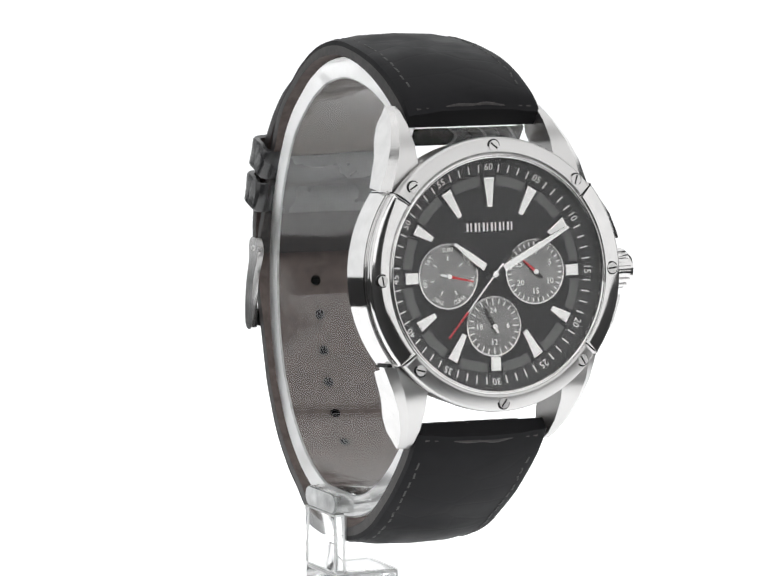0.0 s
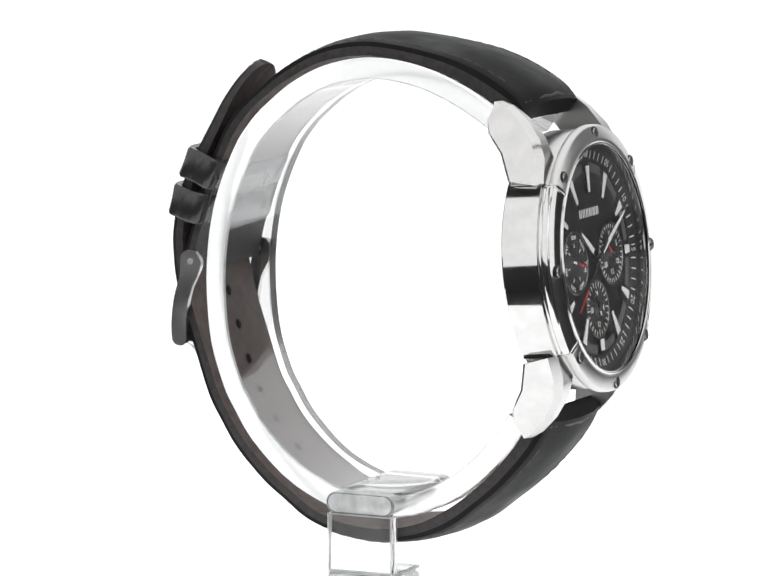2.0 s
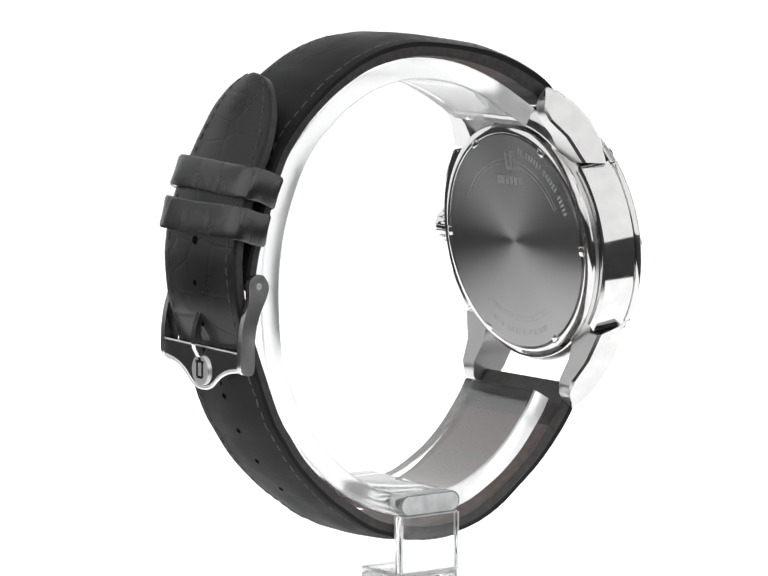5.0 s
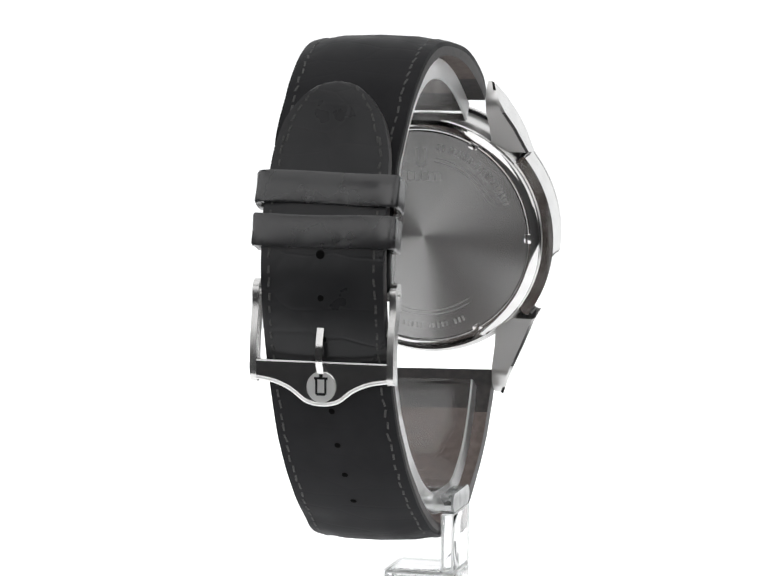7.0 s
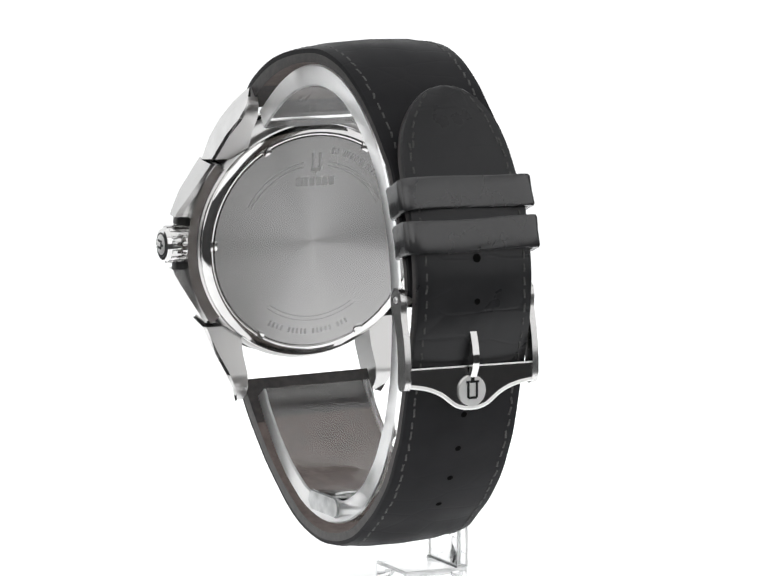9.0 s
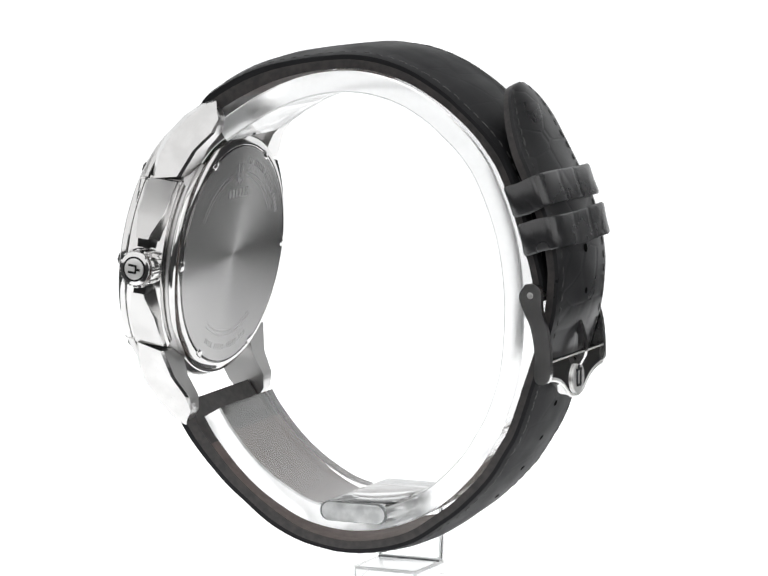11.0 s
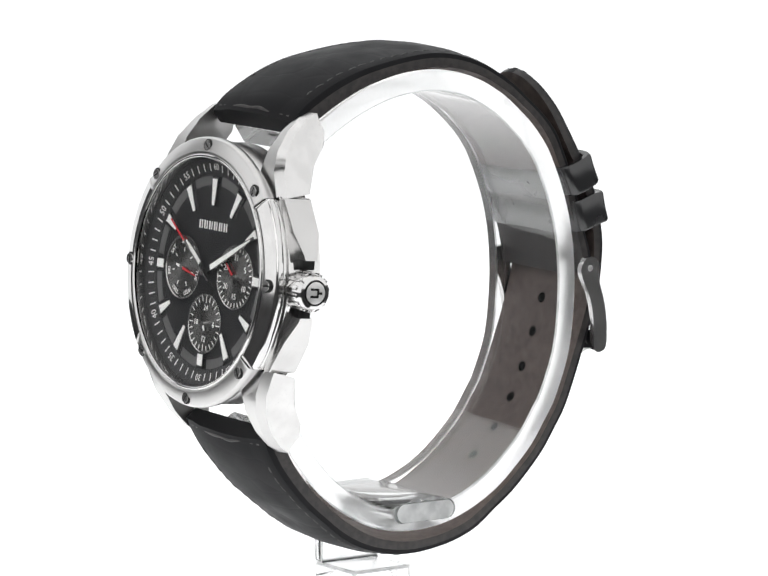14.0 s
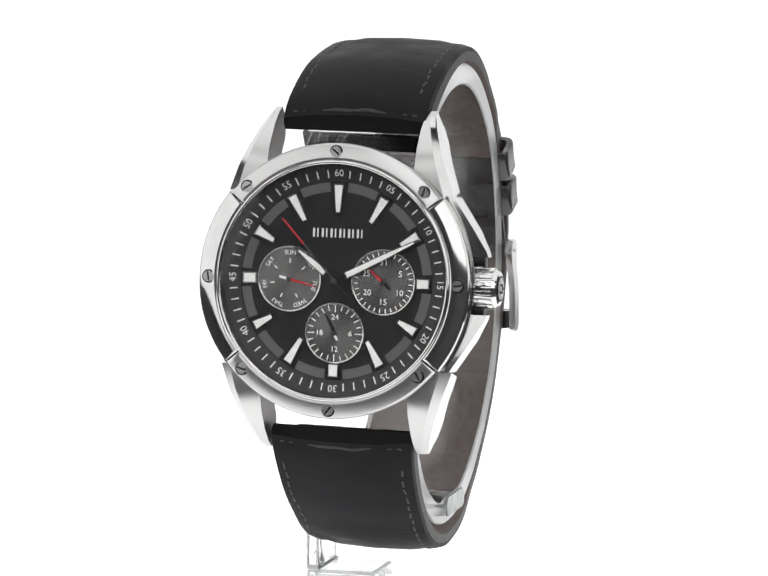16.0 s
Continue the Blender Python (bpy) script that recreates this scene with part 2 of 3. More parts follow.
def lug(sx, sy):
    """One lug: side profile swept from the inner cheek to the slanting outer face."""
    prof = [(13.6, -2.5), (14.4, -8.1), (18.8, -9.7), (21.9, -12.0), (24.2, -12.3), (25.6, -11.6), (26.9, -10.0), (26.0, -8.2), (23.8, -5.7), (20.6, -3.4), (17.5, -2.4)]
    bm = bmesh.new()

    inner = [bm.verts.new((11.9 * sx, y * sy, z)) for y, z in prof]
    # the top facet narrows to the tip; a wide bevel falls from it to the outer face
    mid, out = [], []
    for y, z in prof:
        away = max(0.0, y - 14.0)
        high = z > -7.0 or (y > 25 and z > -11)
        outer = max(13.2, (18.2 if sy > 0 else 18.7) - away * 0.4)
        facet = max(12.5, (16.7 if sy > 0 else 17.1) - away * 0.33)
        mid.append(bm.verts.new(((facet if high else outer - 0.45) * sx, y * sy, z)))
        out.append(bm.verts.new((outer * sx, y * sy, z - (1.1 if high else -0.5 if y < 23 else -0.1))))
    n = len(prof)
    bm.faces.new(inner)
    bm.faces.new(out[::-1])
    for a, b in ((inner, mid), (mid, out)):
        for i in range(n):
            bm.faces.new((a[i], a[(i + 1) % n], b[(i + 1) % n], b[i]))
    bevel(bm, 0.22, 2, 25)
    bm.normal_update()
    # the outer cheeks are polished, the top and the end brushed
    for f in bm.faces:
        if f.calc_center_median().x * sx > 12.6 and abs(f.normal.x) > 0.6:
            f.material_index = 1
    return bm


def build_case():
    body = case_part("case_body", bevel(lathe([(18.3, -3.3), (18.3, -1.6), (20.6, -1.6), (20.9, -2.2), (20.9, -7.6), (19.8, -8.9), (5, -8.9), (5, -3.3)], n=128), 0.25), STEEL)
    for sx in (-1, 1):
        for sy in (-1, 1):
            case_part("lug", lug(sx, sy), [STEEL, MIRROR], "brushed steel lug with a polished bevel")
    for side in (-1, 1):
        pts = arc(22.15, 90 - 38.5, 90 + 38.5, 40) + arc(20.2, 90 + 38.5, 90 - 38.5, 40)
        case_part("case_flank", bevel(prism([(x * side, y) for x, y in pts], -8.3, -2.5), 0.35), POLISH, "polished steel case flank")
        # thin polished step between flank and bezel
        case_part("case_step", bevel(lathe([(19.5, -2.55), (21.75, -2.55), (21.75, -1.75), (19.5, -1.75)], 90 * side - 37.5, 90 * side + 37.5, 48), 0.15), POLISH)
    # bezel: two brushed raised arcs at twelve and six, two polished ones at three and nine
    for a in (0, 180):
        case_part("bezel_arc", bevel(lathe([(18.75, -1.7), (21.5, -1.7), (21.5, -0.75), (21.25, -0.2), (19.15, 0.32), (18.75, 0.2)], a - JOINT + 0.35, a + JOINT - 0.35, 80), 0.12), STEEL, "brushed steel bezel section")
    for a in (90, 270):
        case_part("bezel_arc", bevel(lathe([(18.75, -1.7), (21.9, -1.7), (21.9, -0.75), (21.65, -0.42), (19.15, 0.2), (18.75, 0.1)], a - 90 + JOINT + 0.35, a + 90 - JOINT - 0.35, 64), 0.12), POLISH, "polished steel bezel section")
    case_part("bezel_seat", lathe([(18.6, -1.75), (21.3, -1.75), (21.3, -0.75), (18.6, -0.75)]), DARK)
    case_part("crystal_ring", bevel(lathe([(18.15, -1.9), (18.8, -1.9), (18.8, 0.25), (18.5, 0.5), (18.2, 0.35)], n=128), 0.08), POLISH, "polished steel ring round the crystal")
    for i in range(8):
        x, y = 20.1 * math.sin(i * math.pi / 4), 20.1 * math.cos(i * math.pi / 4)
        screw = case_part("bezel_screw", bevel(disc(0.85, -0.6, 0.34, 0, 24), 0.22), BUCKLE, "polished slotted bezel screw")
        screw.matrix_basis = CASE @ Matrix.Translation((x * MM, y * MM, 0))
        case_part("slot", spin(box(-0.72, 0.72, -0.13, 0.13, 0.2, 0.352), 40 + 67 * i), DARK, parent=screw)
        case_part("recess", lathe([(0.86, -0.4), (1.06, -0.4), (1.06, 0.1), (0.86, 0.12)], n=24), DARK, parent=screw)
    # caseback
    case_part("caseback_ring", bevel(lathe([(16.5, -8.8), (20.2, -8.8), (20.0, -9.4), (18.9, -10.0), (18.2, -10.0), (18.0, -9.6), (16.5, -9.6)], n=128), 0.1), POLISH)
    back = case_part("caseback", disc(18.0, -10.15, -9.0, 0.15, 128), CASEBACK, "spun steel caseback with a sunburst sheen")
    for i in range(6):
        case_part("caseback_notch", spin(box(-0.9, 0.9, 17.4, 18.7, -10.2, -9.6, 0.25), 30 + 60 * i), MIRROR)
    etched = [lathe([(13.0, -10.17), (13.14, -10.17), (13.14, -10.1), (13.0, -10.1)], a, b, 40) for a, b in ((-62, -10), (10, 62), (145, 215))]
    etched += [lathe([(13.7, -10.17), (13.82, -10.17), (13.82, -10.1), (13.7, -10.1)], a, b, 40) for a, b in ((-62, -10), (10, 62), (145, 215))]
    for i in range(22):
        a = 292 + i * 2.7
        if i % 7 != 5:
            etched.append(spin(box(-0.22, 0.22, 15.2, 16.2, -10.165, -10.1), a))
    for i in range(20):
        if i % 6 != 4:
            etched.append(spin(box(-0.2, 0.2, 15.2, 16.1, -10.165, -10.1), 152 + i * 2.8))
    for i in range(6):
        etched.append(box(-3.4 + i * 1.2, -2.5 + i * 1.2, 9.6, 11.0, -10.165, -10.1))
    etched += [box(-0.9, -0.5, 12.4, 15.2, -10.165, -10.1), box(0.5, 0.9, 12.4, 15.2, -10.165, -10.1), box(-0.9, 0.9, 12.1, 12.6, -10.165, -10.1), box(-0.15, 0.15, 11.6, 12.2, -10.165, -10.1)]
    case_part("caseback_etching", join(*etched), ETCH, "pale etched rings, marks and plain bars on the caseback")


def build_joints():
    """The black seams between lugs and case middle."""
    for sx in (-1, 1):
        for sy in (-1, 1):
            wide = 17.6 if sy > 0 else 18.0
            bm = prism([(16.4, -8.15), (wide, -8.0), (wide, -3.7), (16.9, -2.75), (16.4, -2.75)], 13.3, 13.64)
            # the plate's axes: x across, y out to the tip, z through the case
            bm.transform(Matrix(((sx, 0, 0, 0), (0, 0, sy, 0), (0, 1, 0, 0), (0, 0, 0, 1))))
            case_part("seam", bm, DARK, "dark seam between lug and case")


def build_crown():
    axis = Matrix.Translation((0, -0.3 * MM, -5.3 * MM)) @ Matrix.Rotation(radians(90), 4, "Y")
    crown = part("crown", lathe([(0, 20.4), (1.6, 20.4), (1.6, 21.9), (2.9, 21.9), (2.95, 24.8), (2.6, 25.5), (2.15, 25.6), (1.4, 25.72), (0, 25.8)], n=48), POLISH, watch, "polished fluted steel crown", CASE @ axis)
    for i in range(14):
        part("crown_tooth", spin(box(-0.36, 0.36, 2.7, 3.2, 22.1, 24.8, 0.12), i * 360 / 14), POLISH, crown)
    part("crown_cap", lathe([(0, 25.6), (1.72, 25.6), (1.72, 25.74), (1.4, 25.8), (0, 25.83)], n=40), BRIGHT, crown)
    part("crown_recess", lathe([(1.75, 25.55), (2.05, 25.55), (2.05, 25.68), (1.75, 25.7)], n=40), DARK, crown)
    part("crown_emblem", join(box(-1.0, 0.4, -0.75, -0.4, 25.55, 25.9), box(-1.0, 0.4, 0.4, 0.75, 25.55, 25.9), box(0.2, 0.5, -0.7, 0.7, 25.55, 25.9), box(0.5, 1.1, -0.2, 0.2, 25.55, 25.9)), DARK, crown, "blackened plain emblem")
    for sy in (-1, 1):
        bm = bmesh.new()
        # cross-sections from the joint inwards to the crown: y, x inside, x outside, z high, z low
        rows = [(13.6, 16.5, 18.3, -2.6, -8.2), (8.6, 19.5, 21.7, -2.7, -8.0), (5.4, 20.2, 23.5, -3.7, -6.9), (4.5, 20.3, 23.8, -3.9, -6.7)]
        rings = [[bm.verts.new((xi, y * sy, zh)), bm.verts.new((xo, y * sy, zh - 0.3)), bm.verts.new((xo, y * sy, zl + 0.3)), bm.verts.new((xi, y * sy, zl))] for y, xi, xo, zh, zl in [(a, b, c, d, e) for a, b, c, d, e in rows]]
        for a, b in zip(rings, rings[1:]):
            for j in range(4):
                bm.faces.new((a[j], a[(j + 1) % 4], b[(j + 1) % 4], b[j]))
        bm.faces.new(rings[0])
        bm.faces.new(rings[-1][::-1])
        bevel(bm, 0.2, 2, 12)
        case_part("crown_guard", bm, BUCKLE, "polished faceted crown guard")
        y0, y1 = sorted((3.0 * sy, 4.6 * sy))
        case_part("guard_recess", box(20.4, 23.2, y0, y1, -6.4, -4.2, 0.1), DARK)


def tapered(w0, w1, y0, y1, z0, z1, r=0.05):
    return prism([(-w0 / 2, y0), (w0 / 2, y0), (w1 / 2, y1), (-w1 / 2, y1)], z0, z1, r, 1.0)


DZ = -2.55                         # the dial's surface below the bezel screws


def build_dial():
    dial = case_part("dial", disc(16.4, DZ - 0.4, DZ, 0, 128), DIAL, "glossy black dial")
    ring = case_part("chapter_ring", lathe([(15.5, DZ), (15.55, DZ + 0.12), (18.25, DZ + 0.75), (18.25, DZ)], n=128), RING, "black minute ring with white ticks and numerals")
    slope = 0.63 / 2.7

    def on_ring(r):
        return DZ + 0.12 + (r - 15.55) * slope
    for i in range(60):
        if i % 5:
            tick = box(-0.1, 0.1, 16.05, 17.25, 0, 0.05)
            for v in tick.verts:
                v.co.z += on_ring(v.co.y) + 0.0
            case_part("tick", spin(tick, i * 6), WHITE, parent=ring)
    for i in range(1, 13):
        text = "%02d" % (i * 5)
        bm = lettering(text, 1.55, 0, 0)
        bm.transform(Matrix.Translation((0, 16.75, 0)))
        for v in bm.verts:
            v.co.z += on_ring(v.co.y) + 0.02
        case_part("numeral", spin(bm, i * 30), WHITE, parent=ring)
    # grey segments between the hours, notched round the markers
    for i in range(12):
        case_part("grey_segment", lathe([(13.9, DZ + 0.01), (15.4, DZ + 0.01), (15.4, DZ + 0.06), (13.9, DZ + 0.06)], i * 30 + 5.6, i * 30 + 24.4, 12), GREY, parent=dial)
    for i in range(12):
        short = i in (3, 6, 9)
        r0, r1 = (13.1, 14.95) if short else (10.7 if i in (0, 1, 2, 4, 5, 7, 8, 10, 11) else 11, 14.95)
        if i in (2, 4, 8, 10):
            r0 = 11.9
        w0, w1 = (1.4, 1.4) if short else (0.55, 1.4)
        marker = case_part("hour_marker", spin(tapered(w0 + 0.3, w1 + 0.35, r0 - 0.15, r1 + 0.2, DZ, DZ + 0.42, 0.08), i * 30), POLISH, "applied steel hour marker with white inlay")
        case_part("inlay", spin(tapered(w0, w1 - 0.1, r0, r1 - 0.05, DZ + 0.40, DZ + 0.5, 0.03), i * 30), LUME, parent=marker)
        case_part("marker_shadow_gap", spin(tapered(w0 + 0.9, w1 + 1.0, r0 - 0.4, r1 + 0.45, DZ + 0.005, DZ + 0.07, 0.0), i * 30), DIAL, parent=marker)
    # brand name as plain upright strokes
    for i in range(6):
        x = -3.55 + i * 1.42
        case_part("brand_bar", join(box(x - 0.48, x - 0.16, 6.75, 8.1, DZ, DZ + 0.08), box(x + 0.2, x + 0.42, 6.75, 8.1, DZ, DZ + 0.08)), WHITE, parent=dial)


def subdial(name, x, y, r, label):
    sub = case_part(name, disc(r, 0, 0.1, 0, 64), SUNRAY, label)
    sub.matrix_basis = CASE @ Matrix.Translation((x * MM, y * MM, (DZ + 0.01) * MM))
    case_part("rim", bevel(lathe([(r - 0.12, 0.02), (r + 0.16, 0.02), (r + 0.16, 0.2), (r - 0.12, 0.16)], n=64), 0.04), POLISH, parent=sub)
    case_part("hub", disc(0.42, 0.1, 0.62, 0.08, 20), POLISH, parent=sub)
    return sub


def needle(degrees, front, tail, width, z, mat, mat_tail, sub):
    case_part("pointer", spin(tapered(width, width * 0.35, 0.2, front, z, z + 0.08, 0), degrees), mat, parent=sub)
    case_part("pointer_tail", spin(tapered(width * 1.1, width * 0.8, 0.2, tail, z, z + 0.08, 0), degrees + 180), mat_tail, parent=sub)


def build_subdials():
    s = subdial("day_subdial", -7.6, 0.0, 5.0, "charcoal sunray weekday subdial with red pointer")
    for i, text in enumerate(("SUN", "MON", "TUE", "WED", "THU", "FRI", "SAT")):
        a = 0 + i * 360 / 7
        bm = lettering(text, 1.0, 0.12)
        bm.transform(Matrix.Translation((0, 4.1, 0)))
        case_part("day_name", spin(bm, a), WHITE, parent=s)
        case_part("tick", spin(box(-0.09, 0.09, 2.5, 3.2, 0.1, 0.14), a), WHITE, parent=s)
    needle(103, 4.3, 1.6, 0.42, 0.45, RED, WHITE, s)
    s = subdial("date_subdial", 7.6, 0.0, 5.0, "charcoal sunray date subdial with red pointer")
    for i in range(31):
        case_part("tick", spin(box(-0.08, 0.08, 4.1, 4.75, 0.1, 0.14), i * 360 / 31), WHITE, parent=s)
    for n in (5, 10, 15, 20, 25):
        bm = lettering(str(n), 1.35, 0.12)
        a = radians(n * 360 / 31 + 5)
        bm.transform(Matrix.Translation((3.05 * math.sin(a), 3.05 * math.cos(a), 0)))
        case_part("numeral", bm, WHITE, parent=s)
    bm = lettering("31", 1.35, 0.12)
    bm.transform(Matrix.Translation((0, 3.1, 0)))
    case_part("numeral", bm, WHITE, parent=s)
    needle(-48, 3.0, 1.5, 0.45, 0.45, RED, DARK, s)
    s = subdial("hour_subdial", 0.0, -8.2, 4.6, "charcoal sunray twenty-four hour subdial")
    for i in range(24):
        case_part("tick", spin(box(-0.07, 0.07, 3.6 if i % 6 else 3.3, 4.4, 0.1, 0.14), i * 15), WHITE, parent=s)
    for i, text in enumerate(("24", "6", "12", "18")):
        bm = lettering(text, 1.25, 0.12)
        a = i * math.pi / 2
        bm.transform(Matrix.Translation((2.5 * math.sin(a), 2.5 * math.cos(a), 0)))
        case_part("numeral", bm, WHITE, parent=s)
    needle(-27, 3.3, 1.2, 0.4, 0.45, DARK, WHITE, s)


def build_hands():
    z = DZ + 0.85
    for name, a, length, width, lift in (("hour_hand", -53, 8.4, 1.25, 0.0), ("minute_hand", 63, 15.0, 1.2, 0.2)):
        hand = case_part(name, spin(prism([(-width / 2, 1.9), (width / 2, 1.9), (width / 2 * 0.85, length * 0.6), (0.22, length), (-0.22, length), (-width / 2 * 0.85, length * 0.6)], z + lift, z + lift + 0.16, 0.03), a), POLISH, "polished steel hand with white inlay on a blackened stem")
        case_part("inlay", spin(prism([(-width / 2 + 0.17, 2.1), (width / 2 - 0.17, 2.1), (width / 2 * 0.85 - 0.16, length * 0.6), (0.12, length - 0.9), (-0.12, length - 0.9), (-width / 2 * 0.85 + 0.16, length * 0.6)], z + lift + 0.15, z + lift + 0.2), a), LUME, parent=hand)
        case_part("stem", spin(prism([(-0.32, -1.5), (0.32, -1.5), (0.3, 2.0), (-0.3, 2.0)], z + lift + 0.02, z + lift + 0.14), a), DARK, parent=hand)
    case_part("hand_hub", disc(0.5, DZ, z + 0.72, 0.1, 24), POLISH)
    sec = case_part("second_hand", prism([(-0.16, -4.4), (0.16, -4.4), (0.14, 0), (0.09, 12.6), (-0.09, 12.6), (-0.14, 0)], z + 0.45, z + 0.55), POLISH, "thin steel sweep second hand with red tip")
    case_part("red_tip", prism([(-0.14, 7.6), (0.14, 7.6), (0.11, 12.8), (-0.11, 12.8)], z + 0.44, z + 0.575), RED, parent=sec)
    case_part("counterweight", prism([(-0.38, -4.6), (0.38, -4.6), (0.28, -2.2), (-0.28, -2.2)], z + 0.44, z + 0.57, 0.03), DARK, parent=sec)
    glass = case_part("crystal", bevel(disc(18.25, -0.35, 0.35, 0, 128), 0.1), CRYSTAL, "clear flat mineral crystal")
    glass.visible_shadow = False
    return sec


build_case()
build_joints()
build_crown()
build_dial()
build_subdials()
second_hand = build_hands()


# ---- the strap: inner line (y, z, half width, thickness) in the plane across the wrist ----
UPPER = [(-26.2, 22.2, 11.7, 3.0), (-23.8, 24.0, 11.7, 3.8), (-19.1, 26.8, 11.6, 3.8), (-14.4, 29.0, 11.5, 3.4), (-9.6, 30.5, 11.3, 2.9), (-4.8, 31.4, 11.1, 2.7), (0, 31.7, 10.9, 2.75), (4.8, 31.2, 10.8, 2.65), (9.6, 29.8, 10.7, 2.4), (14.62, 27.1, 10.6, 2.2), (17.87, 24.7, 10.5, 2.0), (20.92, 22.0, 10.5, 2.0), (23.27, 19.1, 10.4, 2.3), (25.05, 16.2, 10.1, 2.2), (27.21, 11, 10.1, 2.2), (28.88, 5.6, 10.05, 2.2), (30.16, 2, 10.0, 2.0), (31.04, -1.4, 10.2, 2.0), (31.54, -4.2, 10.0, 1.6)]
LOWER = [(-30.6, -24.2, 11.6, 2.9), (-28.8, -26.8, 11.5, 3.5), (-26.6, -30.2, 11.3, 3.4), (-22.6, -35.0, 11.1, 3.1), (-18.6, -38.6, 10.9, 2.9), (-14.7, -41.4, 10.7, 3.1), (-10.7, -43.6, 10.6, 2.8), (-6.7, -44.8, 10.5, 2.6), (-2.7, -45.3, 10.5, 2.5), (1.3, -45.1, 10.4, 2.4), (5.3, -44.3, 10.4, 2.4), (9.3, -42.8, 10.3, 2.4), (13.25, -40.2, 10.1, 2.3), (17.08, -37.3, 10.1, 2.3), (21.8, -32.6, 10.05, 2.2), (24.75, -28.2, 10.05, 2.2), (26.91, -24.4, 10.0, 2.2), (29.57, -17, 10.0, 2.2), (31.44, -11.5, 10.0, 2.2), (32.91, -6, 10.0, 2.2), (33.4, -1.6, 10.0, 2.2), (33.4, 1.6, 10.0, 2.2), (32.52, 6.5, 10.0, 2.2), (30.65, 11.5, 10.1, 2.2), (28.68, 15.5, 9.7, 2.2), (26.91, 19.2, 9.3, 2.1), (25.44, 23, 8.2, 1.9), (24.26, 26, 6.2, 1.7), (23.5, 27.7, 4.3, 1.5), (23.1, 28.5, 2.8, 1.4), (22.9, 28.9, 0.9, 1.3)]
STEPS = 150


def lean(x, y, z):
    """The strap and its cuff hang a little askew, lower on the crown's side."""
    k = 0.012 + 0.018 * min(1.0, max(0.0, (-z - 15) / 20))
    return Vector((x + k * z, y, z - k * (x - MID)))


def strap(name, rows, out_sign, label, lined):
    """A leather band: padded outer leather, painted edges and lining; returns a function that places points on it."""
    path, tang, run = spline(rows, STEPS)
    nrm = np.stack([-tang[:, 1], tang[:, 0]], 1) * out_sign
    bm = bmesh.new()
    uv = bm.loops.layers.uv.new("UVMap")
    cols = [(-1, 0.0), (-1, 0.55), (-0.985, 0.82), (-0.9, 0.92), (-0.8, 0.94), (-0.55, 1.12), (0, 1.2), (0.55, 1.12), (0.8, 0.94), (0.9, 0.92), (0.985, 0.82), (1, 0.55), (1, 0.0), (0.4, -0.0), (-0.4, -0.0)]
    rings = []
    for i in range(STEPS):
        y, z, half, thick = path[i]
        rings.append([bm.verts.new(lean(MID + u * half, y + nrm[i, 0] * thick * h, z + nrm[i, 1] * thick * h)) for u, h in cols])
    k = len(cols)
    for i in range(STEPS - 1):
        for j in range(k):
            f = bm.faces.new((rings[i][j], rings[i][(j + 1) % k], rings[i + 1][(j + 1) % k], rings[i + 1][j]))
            f.material_index = 1 if j in (0, 11) else ((2 if lined[0] < run[i] < lined[1] else 1) if j in (12, 13, 14) else 3 if name == "lower_strap" and path[i][0] > 18 and path[i][1] > -13.5 else 0)
            for loop, (ii, jj) in zip(f.loops, ((i, j), (i, (j + 1) % k), (i + 1, (j + 1) % k), (i + 1, j))):
                loop[uv].uv = (run[ii] * MM, cols[jj][0] * 0.011)
    bm.faces.new(rings[0])
    bm.faces.new(rings[-1][::-1])
    ob = part(name, bm, [LEATHER, EDGE, LINING, TAIL_LEATHER], watch, label, None, 50)

    def place(s, u, h, lining=False):
        """The point s mm along, u of the half width across, h mm over the outer face or the lining; and its axes."""
        y, z, half, thick = (np.interp(s, run, path[:, j]) for j in range(4))
        ny, nz = (np.interp(s, run, nrm[:, j]) for j in range(2))
        c = 0.0 if lining else 0.93 if abs(u) > 0.75 else 1.2 - 0.26 * (abs(u) / 0.8) ** 2
        return lean(MID + u * half, y + ny * (thick * c + h), z + nz * (thick * c + h)), Vector((0, ny, nz))
    return ob, place, run[-1]


def stitches(place, marks, ob):
    """Short thread stitches, each between two places (s, u)."""
    bm = bmesh.new()
    for (s0, u0), (s1, u1) in marks:
        a, n = place(s0, u0, 0.02)
        b, _ = place(s1, u1, 0.02)
        d = (b - a).normalized()
        side = d.cross(n).normalized() * 0.18
        up = n * 0.1
        mid = (a + b) / 2 + up
        v = [bm.verts.new(p) for p in (a - side, a + side, b + side, b - side)]
        w = [bm.verts.new(p) for p in (a.lerp(b, 0.25) - side * 0.7 + up, a.lerp(b, 0.25) + side * 0.7 + up, a.lerp(b, 0.75) + side * 0.7 + up, a.lerp(b, 0.75) - side * 0.7 + up)]
        bm.faces.new(w)
        for i in range(4):
            bm.faces.new((v[i], v[(i + 1) % 4], w[(i + 1) % 4], w[i]))
    part("stitching", bm, THREAD, ob, "charcoal thread stitching", None, 60)


upper_strap, on_upper, upper_len = strap("upper_strap", UPPER, 1, "black padded leather strap half with taupe lining", (7.5, 62))
lower_strap, on_lower, lower_len = strap("lower_strap", LOWER, -1, "black leather strap half with punched holes and pointed tail", (7.5, 200))
rng = random.Random(4)


